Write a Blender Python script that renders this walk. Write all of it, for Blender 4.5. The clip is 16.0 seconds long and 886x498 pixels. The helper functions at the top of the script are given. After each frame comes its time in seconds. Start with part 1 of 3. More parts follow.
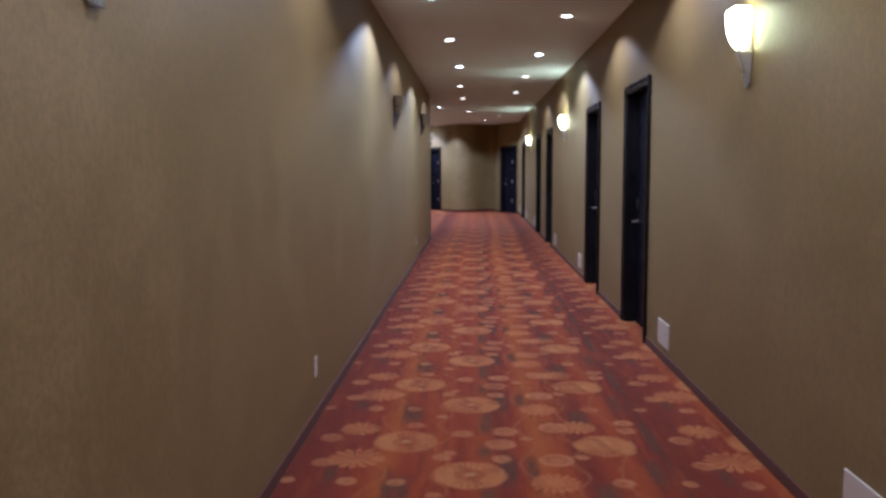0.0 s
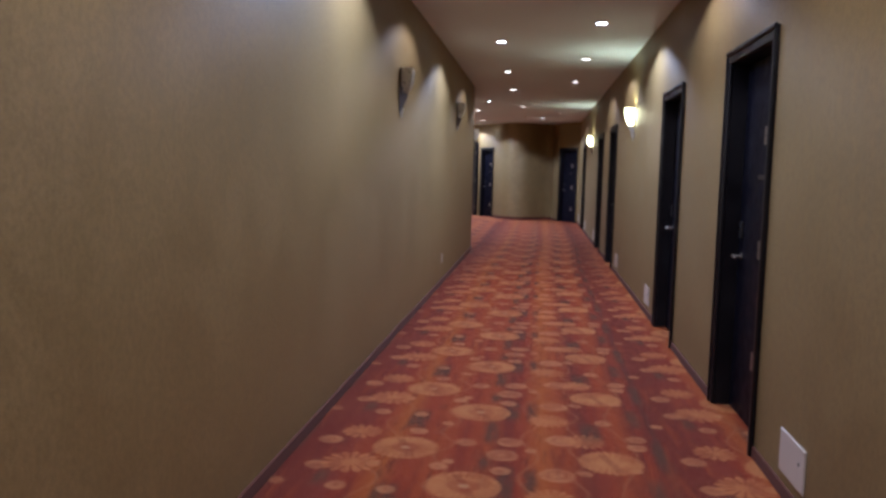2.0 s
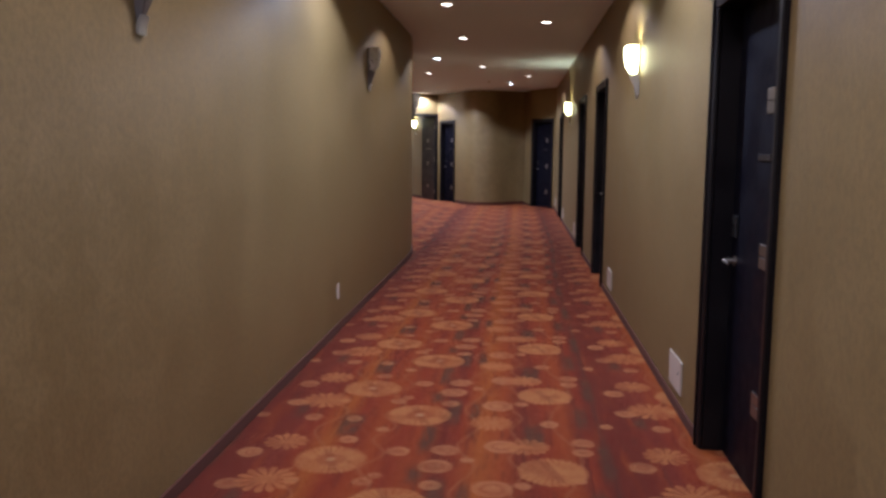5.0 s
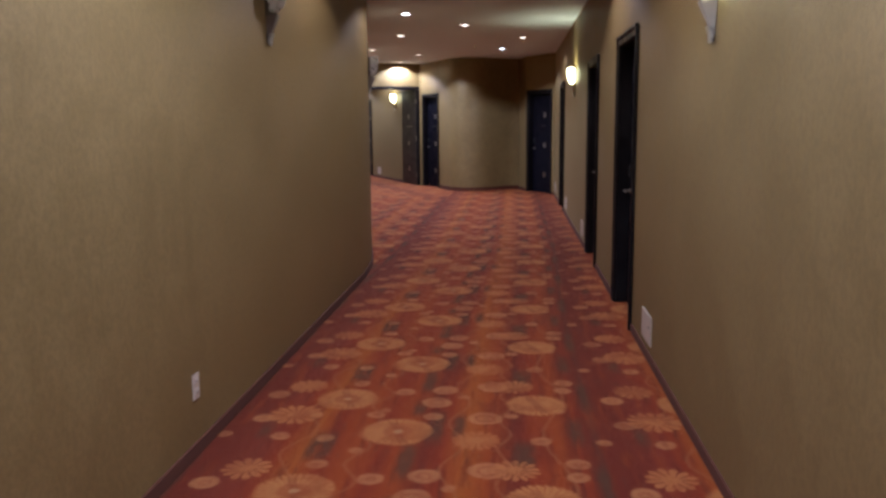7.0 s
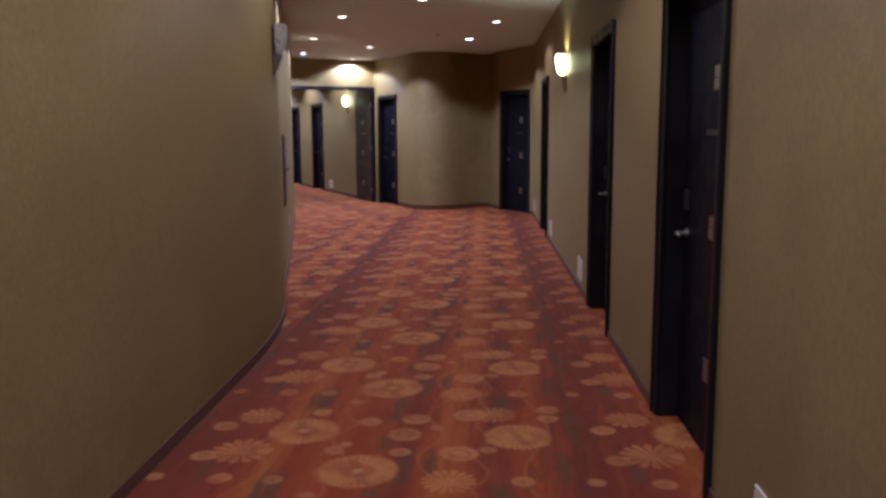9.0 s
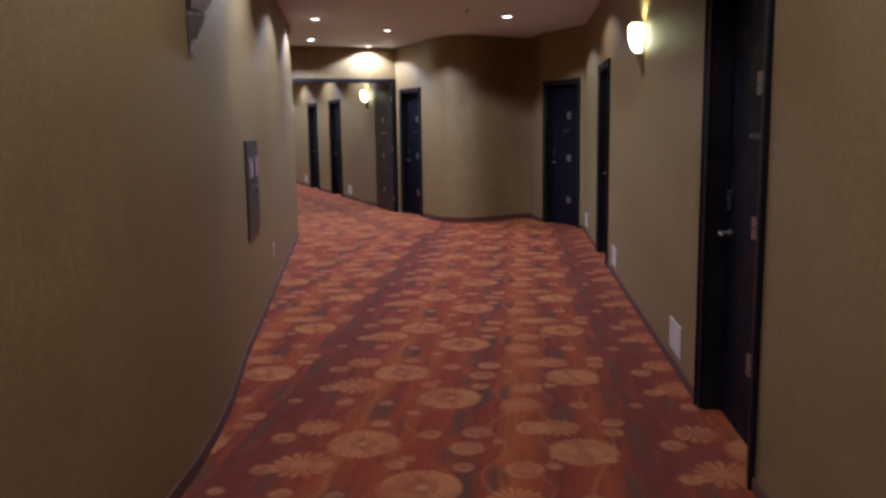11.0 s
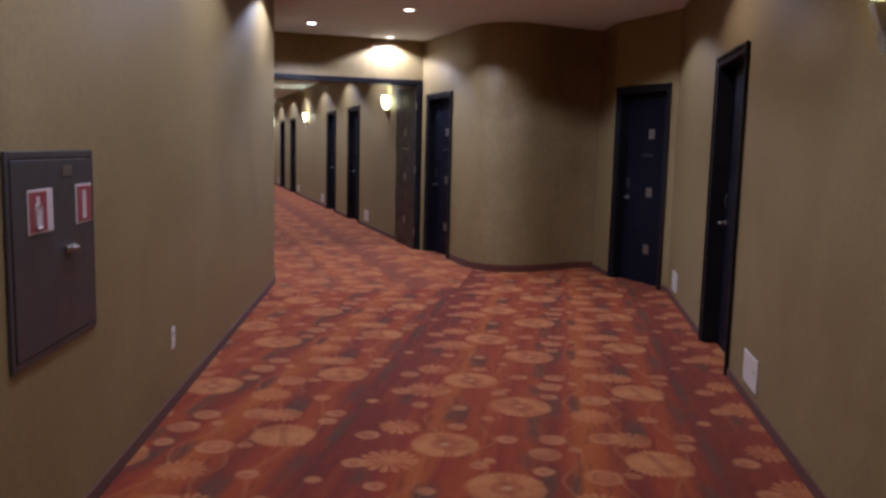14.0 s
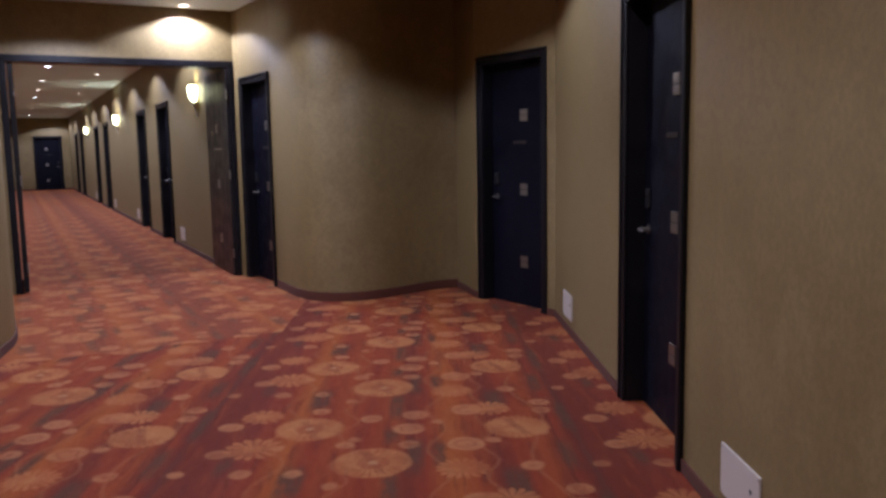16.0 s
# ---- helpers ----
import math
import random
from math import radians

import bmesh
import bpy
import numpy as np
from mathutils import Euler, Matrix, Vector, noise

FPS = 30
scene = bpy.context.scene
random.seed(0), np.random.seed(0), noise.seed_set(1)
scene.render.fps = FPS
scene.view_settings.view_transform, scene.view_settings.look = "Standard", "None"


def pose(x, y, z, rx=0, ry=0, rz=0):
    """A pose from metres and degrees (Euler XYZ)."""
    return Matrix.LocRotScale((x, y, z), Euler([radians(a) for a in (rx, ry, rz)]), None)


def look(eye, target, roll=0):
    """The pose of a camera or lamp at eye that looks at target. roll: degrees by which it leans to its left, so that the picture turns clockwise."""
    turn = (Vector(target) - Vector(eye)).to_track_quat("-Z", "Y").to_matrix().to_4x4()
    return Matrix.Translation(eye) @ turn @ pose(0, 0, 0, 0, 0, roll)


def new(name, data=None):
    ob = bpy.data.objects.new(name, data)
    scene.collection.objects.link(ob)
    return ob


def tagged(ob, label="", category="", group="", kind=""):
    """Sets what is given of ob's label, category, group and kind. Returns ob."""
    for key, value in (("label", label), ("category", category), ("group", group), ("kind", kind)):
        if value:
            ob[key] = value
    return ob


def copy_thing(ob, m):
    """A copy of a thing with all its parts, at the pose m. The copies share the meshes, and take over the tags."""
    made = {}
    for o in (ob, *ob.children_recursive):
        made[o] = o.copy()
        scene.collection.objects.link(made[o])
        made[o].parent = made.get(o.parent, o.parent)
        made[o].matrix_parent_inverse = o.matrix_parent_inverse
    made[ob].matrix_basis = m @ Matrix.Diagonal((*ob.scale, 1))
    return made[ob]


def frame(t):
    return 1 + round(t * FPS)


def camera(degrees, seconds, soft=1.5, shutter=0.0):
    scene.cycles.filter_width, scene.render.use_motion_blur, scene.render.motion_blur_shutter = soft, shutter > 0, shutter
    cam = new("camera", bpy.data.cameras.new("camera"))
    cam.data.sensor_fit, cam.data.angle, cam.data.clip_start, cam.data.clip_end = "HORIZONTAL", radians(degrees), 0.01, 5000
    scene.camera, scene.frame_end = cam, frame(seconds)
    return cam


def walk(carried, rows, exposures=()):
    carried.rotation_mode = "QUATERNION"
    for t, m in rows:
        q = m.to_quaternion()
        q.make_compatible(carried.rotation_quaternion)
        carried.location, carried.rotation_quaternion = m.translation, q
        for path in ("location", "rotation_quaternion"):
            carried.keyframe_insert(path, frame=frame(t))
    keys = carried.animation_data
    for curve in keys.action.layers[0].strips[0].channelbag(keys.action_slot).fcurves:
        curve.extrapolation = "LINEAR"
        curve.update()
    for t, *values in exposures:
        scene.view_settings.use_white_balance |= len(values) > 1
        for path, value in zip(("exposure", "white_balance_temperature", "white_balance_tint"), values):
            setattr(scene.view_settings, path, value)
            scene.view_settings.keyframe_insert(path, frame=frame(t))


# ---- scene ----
cam = camera(57.0, 16.0, soft=3.0)
PATH = [
    (0, (-0.059, -0.416, 1.383), (-0.137, 1.573, 1.188), -0.2),
    (0.5, (0.063, 0.201, 1.399), (-0.176, 2.173, 1.165), 0.3),
    (1, (0.11, 0.85, 1.408), (-0.098, 2.822, 1.147), -1.8),
    (1.5, (0.164, 1.422, 1.373), (-0.187, 3.382, 1.181), -4.0),
    (2, (0.2, 1.946, 1.369), (-0.028, 3.924, 1.178), 1.5),
    (2.5, (0.311, 2.621, 1.376), (0.173, 4.605, 1.156), -0.1),
    (3, (0.394, 3.306, 1.393), (0.128, 5.276, 1.172), 0.8),
    (3.5, (0.4, 3.869, 1.384), (0.321, 5.851, 1.13), 2.0),
    (4, (0.423, 4.561, 1.393), (0.202, 6.529, 1.11), -0.7),
    (4.2, (0.406, 4.77, 1.398), (0.203, 6.745, 1.159), 1.3),
    (6.3, (0.455, 7.401, 1.451), (0.31, 9.375, 1.164), -2.0),
    (6.5, (0.465, 7.684, 1.463), (0.18, 9.642, 1.167), -1.3),
    (7, (0.462, 8.342, 1.46), (0.293, 10.311, 1.154), -0.5),
    (7.5, (0.478, 8.988, 1.465), (0.21, 10.943, 1.137), -1.6),
    (8, (0.449, 9.644, 1.402), (0.325, 11.614, 1.075), 0.5),
    (8.5, (0.425, 10.346, 1.353), (0.297, 12.322, 1.07), -2.4),
    (9, (0.437, 11.062, 1.383), (0.342, 13.04, 1.101), -0.3),
    (9.5, (0.361, 11.508, 1.351), (0.285, 13.495, 1.133), -3.0),
    (9.7, (0.349, 11.717, 1.431), (0.262, 13.694, 1.141), -3.0),
    (11.8, (0.385, 14.241, 1.418), (0.142, 16.206, 1.131), -1.0),
    (12, (0.37, 14.402, 1.384), (0.104, 16.369, 1.137), -1.9),
    (12.5, (0.339, 14.9, 1.399), (0.01, 16.856, 1.141), -0.3),
    (13, (0.265, 15.438, 1.416), (-0.034, 17.396, 1.135), -1.5),
    (13.5, (0.247, 15.95, 1.38), (-0.095, 17.896, 1.069), -1.8),
    (14, (0.191, 16.509, 1.417), (-0.089, 18.473, 1.168), 1.4),
    (14.5, (0.176, 16.947, 1.385), (0.002, 18.923, 1.132), -1.2),
    (15, (0.216, 17.462, 1.395), (0.063, 19.439, 1.133), 0.2),
    (15.5, (0.206, 18.016, 1.352), (0.184, 19.997, 1.079), 0.6),
    (16, (0.243, 18.632, 1.332), (0.298, 20.616, 1.089), -1.0),
]
walk(cam, [(t, look(eye, target, roll)) for t, eye, target, roll in PATH],
     [(0.0, 0.22, 5250, 13), (3.0, 0.0, 5750, 17), (7.0, -0.12, 6150, 18), (9.5, -0.06, 5850, 17), (12.0, -0.24, 5850, 20), (16.0, -0.33, 5920, 20)])


# ---- light ----
world = bpy.data.worlds.new("world")
scene.world = world
world.use_nodes = True
world.node_tree.nodes["Background"].inputs["Color"].default_value = (0.02, 0.018, 0.016, 1)
world.node_tree.nodes["Background"].inputs["Strength"].default_value = 0.05

CEIL = 2.81
SPOT_POWER = 46.0
BRIGHT_POWER = 108.0
GLOW_SCONCE = 16.0
UPLIGHT_POWER = 12.0
WARM = (0.99, 0.94, 1.0)
COOL = (0.86, 0.96, 1.22)

# The second corridor runs 26 degrees to the left of the first: s across it, u along it.
A2 = radians(26)
D2 = Vector((-math.sin(A2), math.cos(A2)))
N2 = Vector((math.cos(A2), math.sin(A2)))


def su(s, u):
    p = N2 * s + D2 * u
    return (p.x, p.y)


# ---- materials ----
class Nodes:
    """A node material under construction."""

    def __init__(self, name):
        self.mat = bpy.data.materials.new(name)
        self.mat.use_nodes = True
        self.tree = self.mat.node_tree
        self.bsdf = self.tree.nodes["Principled BSDF"]

    def put(self, sock, value):
        if isinstance(value, bpy.types.NodeSocket):
            self.tree.links.new(value, sock)
        elif value is not None:
            sock.default_value = value

    def node(self, kind, ins=(), **props):
        n = self.tree.nodes.new(kind)
        for k, v in props.items():
            setattr(n, k, v)
        for k, v in (ins.items() if isinstance(ins, dict) else enumerate(ins)):
            self.put(n.inputs[k], v)
        return n

    def math(self, op, a, b=None, c=None, clamp=False):
        return self.node("ShaderNodeMath", [a, b, c], operation=op, use_clamp=clamp).outputs[0]

    def vec(self, op, a, b=None, c=None):
        n = self.node("ShaderNodeVectorMath", [a, b, c], operation=op)
        return n.outputs["Value"] if op == "LENGTH" else n.outputs[0]

    def coord(self):
        return self.node("ShaderNodeTexCoord").outputs["Object"]

    def noise(self, vec, scale, detail=3, rough=0.5):
        return self.node("ShaderNodeTexNoise", {"Vector": vec, "Scale": scale, "Detail": detail, "Roughness": rough}).outputs["Fac"]

    def step(self, v, a, b, lo=0.0, hi=1.0):
        return self.node("ShaderNodeMapRange", [v, a, b, lo, hi], interpolation_type="SMOOTHSTEP").outputs[0]

    def mix(self, fac, a, b, blend="MIX"):
        n = self.node("ShaderNodeMix", data_type="RGBA", blend_type=blend)
        self.put(n.inputs["Factor"], fac)
        self.put(n.inputs["A"], a if isinstance(a, bpy.types.NodeSocket) else (*a, 1))
        self.put(n.inputs["B"], b if isinstance(b, bpy.types.NodeSocket) else (*b, 1))
        return n.outputs["Result"]

    def ramp(self, fac, stops):
        n = self.node("ShaderNodeValToRGB", [fac])
        e = n.color_ramp.elements
        while len(e) < len(stops):
            e.new(0.5)
        for k, (p, c) in zip(e, stops):
            k.position, k.color = p, (*c, 1)
        return n.outputs[0]

    def bump(self, height, strength, distance=0.01):
        n = self.node("ShaderNodeBump", {"Height": height, "Strength": strength, "Distance": distance})
        self.tree.links.new(n.outputs[0], self.bsdf.inputs["Normal"])

    def done(self, color, rough, metal=0.0, spec=None):
        self.put(self.bsdf.inputs["Base Color"], color if isinstance(color, bpy.types.NodeSocket) else (*color, 1))
        self.put(self.bsdf.inputs["Roughness"], rough)
        self.bsdf.inputs["Metallic"].default_value = metal
        if spec is not None:
            self.bsdf.inputs["Specular IOR Level"].default_value = spec
        return self.mat


def wall_vinyl():
    n = Nodes("wall_vinyl")
    p = n.coord()
    fine = n.noise(n.vec("MULTIPLY", p, (150, 150, 120)), 1.0, 4, 0.7)
    weave = n.noise(n.vec("MULTIPLY", p, (60, 60, 300)), 1.0, 2, 0.6)
    blotch = n.noise(p, 2.2, 5, 0.6)
    speck = n.noise(n.vec("MULTIPLY", p, (48, 48, 40)), 1.0, 3, 0.6)
    broad = n.noise(n.vec("MULTIPLY", p, (4, 4, 2.5)), 1.0, 3, 0.5)
    mottle = n.noise(n.vec("MULTIPLY", p, (14, 14, 9)), 1.0, 4, 0.65)
    blotch = n.math("ADD", n.math("MULTIPLY", blotch, 0.5), n.math("MULTIPLY", mottle, 0.5))
    c = n.mix(n.step(blotch, 0.38, 0.62), (0.167, 0.112, 0.040), (0.213, 0.145, 0.054))
    c = n.mix(n.math("MULTIPLY", n.step(fine, 0.35, 0.75), 0.42), c, (0.272, 0.195, 0.085))
    c = n.mix(n.math("MULTIPLY", n.step(broad, 0.45, 0.75), 0.07), c, (0.162, 0.108, 0.043))
    c = n.mix(n.math("MULTIPLY", n.step(speck, 0.38, 0.66), 0.36), c, (0.122, 0.076, 0.031))
    n.bump(n.math("ADD", n.math("ADD", fine, speck), n.math("MULTIPLY", weave, 0.5)), 0.26, 0.003)
    return n.done(c, n.step(blotch, 0.2, 0.8, 0.44, 0.60), spec=0.45)


def ceiling_paint():
    n = Nodes("ceiling_paint")
    p = n.coord()
    c = n.mix(n.noise(p, 1.3, 4), (0.66, 0.77, 0.89), (0.71, 0.82, 0.94))
    n.bump(n.noise(p, 240, 2), 0.12, 0.002)
    return n.done(c, 0.72)


def dark_wood(name, a, b, rough, spec=0.16):
    n = Nodes(name)
    p = n.coord()
    grain = n.noise(n.vec("MULTIPLY", p, (70, 70, 3)), 1.0, 5, 0.65)
    smear = n.noise(p, 6, 3)
    n.bump(grain, 0.06, 0.002)
    return n.done(n.mix(grain, a, b), n.step(smear, 0.2, 0.8, rough * 0.75, rough * 1.4), spec=spec)


def plain(name, color, rough, metal=0.0, vary=0.12, scale=30):
    n = Nodes(name)
    f = n.noise(n.coord(), scale, 4, 0.6)
    lo, hi = (tuple(max(0.0, k * m) for k in color) for m in (1 - vary, 1 + vary))
    return n.done(n.mix(f, lo, hi), n.step(f, 0.25, 0.75, rough * 0.85, min(1.0, rough * 1.15)), metal)


def glowing(name, color, strength, base=(0.8, 0.8, 0.75)):
    n = Nodes(name)
    n.bsdf.inputs["Emission Color"].default_value = (*color, 1)
    n.bsdf.inputs["Emission Strength"].default_value = strength
    return n.done(base, 0.4)


# Motifs of the carpet's repeat: across, along, radius, petals, strength.
REPEAT_X, REPEAT_Y = 1.79, 1.108
BIG = [(-0.31, 0.0, 0.160, 40), (0.02, 0.66, 0.168, 0), (0.69, -0.04, 0.152, 28)]
GEAR = [(-0.53, -0.25, 0.125, 14), (0.40, 0.57, 0.105, 16), (-0.57, 0.20, 0.10, 12), (0.58, 0.25, 0.10, 14)]
DISC = [(0.46, 0.24, 0.082), (0.17, -0.03, 0.078), (-0.02, 0.13, 0.055), (-0.28, 0.26, 0.048), (0.43, -0.25, 0.085),
        (-0.53, 0.57, 0.048), (0.20, 0.17, 0.068), (-0.94, 0.33, 0.055), (-0.31, 0.56, 0.042), (0.17, -0.24, 0.05),
        (-0.70, 0.05, 0.06), (0.70, 0.58, 0.05), (-0.12, 0.88, 0.045), (0.84, 0.20, 0.05), (-0.68, 0.80, 0.055),
        (0.31, 0.06, 0.032), (-0.14, 0.42, 0.034), (0.56, 0.90, 0.036), (-0.42, 0.86, 0.030), (-0.80, 0.58, 0.036), (0.80, 0.98, 0.032), (-0.08, -0.16, 0.030)]


def carpet(name, bend, light_mix=0.0):
    n = Nodes(name)
    p = n.coord()
    if bend:
        x, y, _ = n.node("ShaderNodeSeparateXYZ", [p]).outputs
        x = n.math("ADD", x, n.step(y, 13.5, 18.5, 0.10, 0.0))
        p = n.node("ShaderNodeCombineXYZ", [x, y, 0.0]).outputs[0]
    wob = n.node("ShaderNodeTexNoise", {"Vector": p, "Scale": 13.0, "Detail": 4}).outputs["Color"]
    p = n.vec("ADD", p, n.vec("MULTIPLY", n.vec("SUBTRACT", wob, (0.5, 0.5, 0.5)), (0.027, 0.027, 0)))
    p = n.vec("SUBTRACT", p, (0.0, 21.35, 0.0))
    x, y, _ = n.node("ShaderNodeSeparateXYZ", [p]).outputs
    half = (REPEAT_X / 2, REPEAT_Y / 2, 1.0)
    minus = tuple(-k for k in half)

    def local(cx, cy):
        return n.vec("WRAP", n.vec("SUBTRACT", p, (cx, cy, 0)), half, minus)

    def petals(v, r, radius, count, depth):
        if not count:
            return r
        lx, ly, _ = n.node("ShaderNodeSeparateXYZ", [v]).outputs
        w = n.math("SUBTRACT", 0.5, n.math("ABSOLUTE", n.math("SINE", n.math("MULTIPLY", n.math("ARCTAN2", ly, lx), float(count) / 2))))
        return n.math("ADD", r, n.math("MULTIPLY", w, depth * radius))

    # ground: lengthwise bands of red, rust and plum
    tx = n.math("DIVIDE", n.math("WRAP", n.math("ADD", x, 0.93), REPEAT_X, 0.0), REPEAT_X)
    red, rust, deep, plum, orange = (0.208, 0.025, 0.012), (0.262, 0.050, 0.014), (0.120, 0.012, 0.013), (0.070, 0.018, 0.022), (0.320, 0.090, 0.020)
    ground = n.ramp(tx, [(0.0, red), (0.035, deep), (0.05, plum), (0.065, deep), (0.12, deep), (0.20, (0.165, 0.022, 0.022)), (0.25, red), (0.31, orange), (0.36, red), (0.44, rust),
                         (0.50, red), (0.57, rust), (0.615, deep), (0.66, red), (0.72, orange), (0.78, rust), (0.84, deep), (0.89, red), (0.95, rust), (1.0, deep)])
    streak = n.noise(n.vec("MULTIPLY", p, (16, 1.5, 1)), 1.0, 3, 0.6)
    ground = n.mix(n.math("MULTIPLY", n.step(streak, 0.50, 0.68), 0.45), ground, rust)
    ground = n.mix(n.math("MULTIPLY", n.step(streak, 0.50, 0.34), 0.55), ground, deep)
    thread = n.noise(n.vec("MULTIPLY", p, (26, 3.0, 1)), 1.0, 4, 0.65)
    ground = n.mix(n.math("MULTIPLY", n.step(thread, 0.56, 0.68), 0.45), ground, (0.060, 0.016, 0.016))
    ground = n.mix(n.math("MULTIPLY", n.step(thread, 0.43, 0.33), 0.22), ground, orange)
    # dark slate blocks
    ragged = n.step(n.noise(n.vec("MULTIPLY", p, (30, 6, 1)), 1.0, 3, 0.6), 0.34, 0.54, 0.45, 1.0)
    for cx, cy, hx, hy in ((-0.31, 0.47, 0.055, 0.16), (0.10, 0.33, 0.032, 0.20), (0.20, -0.38, 0.035, 0.2), (0.62, 0.40, 0.05, 0.16), (-0.85, 0.1, 0.028, 0.22), (0.09, -0.13, 0.03, 0.1), (0.31, 0.75, 0.025, 0.15), (0.87, 0.7, 0.03, 0.17), (-0.62, -0.45, 0.03, 0.1)):
        v = n.vec("ABSOLUTE", local(cx, cy))
        lx, ly, _ = n.node("ShaderNodeSeparateXYZ", [v]).outputs
        m = n.math("MULTIPLY", n.step(lx, hx + 0.022, hx - 0.022), n.step(ly, hy + 0.07, hy - 0.10))
        m = n.math("MULTIPLY", m, ragged)
        ground = n.mix(n.math("MULTIPLY", m, 0.85), ground, (0.056, 0.034, 0.032))
    # pale wandering stems
    for cx, amp, freq, phase in ((-0.42, 0.05, 2, 0.4), (0.30, 0.045, 2, 2.0), (0.77, 0.06, 1, 1.1), (-0.12, 0.04, 3, 0.0), (0.53, 0.03, 3, 3.0)):
        w = n.math("MULTIPLY", n.math("SINE", n.math("ADD", n.math("MULTIPLY", y, freq * math.tau / REPEAT_Y), phase)), amp)
        lx, _, _ = n.node("ShaderNodeSeparateXYZ", [local(cx, 0.0)]).outputs
        m = n.step(n.math("ABSOLUTE", n.math("SUBTRACT", lx, w)), 0.014, 0.004)
        ground = n.mix(n.math("MULTIPLY", m, 0.28), ground, (0.36, 0.17, 0.10))
    color = ground
    tan, peach = (0.47, 0.225, 0.112), (0.45, 0.215, 0.128)
    faded = n.step(n.noise(p, 5.5, 4, 0.65), 0.36, 0.60, 0.52, 1.0)
    # small discs share one distance field
    field = None
    for cx, cy, radius in DISC:
        d = n.math("SUBTRACT", n.vec("LENGTH", local(cx, cy)), radius)
        field = d if field is None else n.math("MINIMUM", field, d)
    color = n.mix(n.math("MULTIPLY", n.step(field, 0.010, -0.010), n.math("MULTIPLY", faded, 0.76)), color, peach)
    color = n.mix(n.math("MULTIPLY", n.step(n.math("ABSOLUTE", n.math("ADD", field, 0.040)), 0.012, 0.004), 0.35), color, red)
    for cx, cy, radius, count in GEAR:
        v = local(cx, cy)
        r = petals(v, n.vec("LENGTH", v), radius, count, 0.26)
        r1 = n.vec("LENGTH", v)
        lx, ly, _ = n.node("ShaderNodeSeparateXYZ", [v]).outputs
        ray = n.step(n.math("ABSOLUTE", n.math("SINE", n.math("MULTIPLY", n.math("ARCTAN2", ly, lx), count / 2))), 0.30, 0.55, 0.25, 1.0)
        solid = n.math("MAXIMUM", ray, n.step(r1, radius * 0.42, radius * 0.34))
        m = n.math("MULTIPLY", n.step(r, radius + 0.004, radius - 0.012), n.math("MULTIPLY", solid, n.math("MULTIPLY", faded, 0.86)))
        color = n.mix(m, color, (0.44, 0.185, 0.090))
    for cx, cy, radius, count in BIG:
        v = local(cx, cy)
        r0 = n.vec("LENGTH", v)
        r = petals(v, r0, radius, count, 0.10)
        color = n.mix(n.math("MULTIPLY", n.step(r, radius + 0.010, radius - 0.014), n.math("MULTIPLY", faded, 0.86)), color, tan)
        lx, ly, _ = n.node("ShaderNodeSeparateXYZ", [v]).outputs
        spoke = n.step(n.math("SINE", n.math("MULTIPLY", n.math("ARCTAN2", ly, lx), 26.0)), 0.55, 0.95)
        spoke = n.math("MULTIPLY", spoke, n.math("MULTIPLY", n.step(r0, radius * 0.40, radius * 0.55), n.step(r0, radius * 1.02, radius * 0.95)))
        color = n.mix(n.math("MULTIPLY", spoke, 0.55), color, rust)
        wedge = n.math("MULTIPLY", n.step(n.math("ABSOLUTE", n.math("ADD", lx, n.math("MULTIPLY", ly, 0.35))), 0.035, 0.008), n.step(r0, radius, radius * 0.6))
        color = n.mix(n.math("MULTIPLY", wedge, 0.35), color, deep)
        if count != 28:
            core = n.step(n.math("ABSOLUTE", n.math("SUBTRACT", r0, radius * 0.30)), radius * 0.20, radius * 0.08)
            color = n.mix(n.math("MULTIPLY", core, 0.45), color, red)
            color = n.mix(n.math("MULTIPLY", n.step(r0, radius * 0.16, radius * 0.1), 0.55), color, (0.46, 0.30, 0.22))
    # pile, wear and soiling, then the second corridor's painted-in light
    pile = n.noise(p, 420, 2, 0.7)
    tuft = n.noise(p, 110, 3, 0.7)
    wear = n.noise(p, 1.1, 5, 0.6)
    color = n.mix(n.math("MULTIPLY", n.step(tuft, 0.35, 0.7), 0.35), color, (0.35, 0.25, 0.22), "MULTIPLY")
    color = n.mix(n.math("MULTIPLY", n.step(wear, 0.45, 0.8), 0.08), color, (0.30, 0.13, 0.08))
    # paler mix: stronger light and grazing sheen of the second corridor, as colour
    color = n.mix(light_mix, color, (0.40, 0.170, 0.095))
    color = n.mix(1.0, color, (0.86, 0.72, 0.47), "MULTIPLY")
    n.bump(n.math("ADD", pile, tuft), 0.5, 0.004)
    n.bsdf.inputs["Sheen Weight"].default_value = 0.20
    n.bsdf.inputs["Sheen Roughness"].default_value = 0.5
    n.bsdf.inputs["Sheen Tint"].default_value = (1.0, 0.42, 0.20, 1)
    return n.done(color, 0.95, spec=0.15)


WALL = wall_vinyl()
CEILING = ceiling_paint()
BASE = plain("carpet_cove", (0.088, 0.023, 0.010), 1.0, 0.0, 0.5, 60)
LEAF = dark_wood("door_stain", (0.0030, 0.0030, 0.0065), (0.0055, 0.0052, 0.0095), 0.48, 0.09)
CASING = dark_wood("casing_stain", (0.0045, 0.0040, 0.0055), (0.0080, 0.0066, 0.0072), 0.38, 0.24)
FIRELEAF = dark_wood("fire_door_stain", (0.009, 0.008, 0.008), (0.017, 0.013, 0.012), 0.34, 0.2)
CHROME = plain("brushed_chrome", (0.62, 0.60, 0.57), 0.24, 1.0)
NICKEL = plain("satin_nickel", (0.34, 0.31, 0.27), 0.40, 1.0)
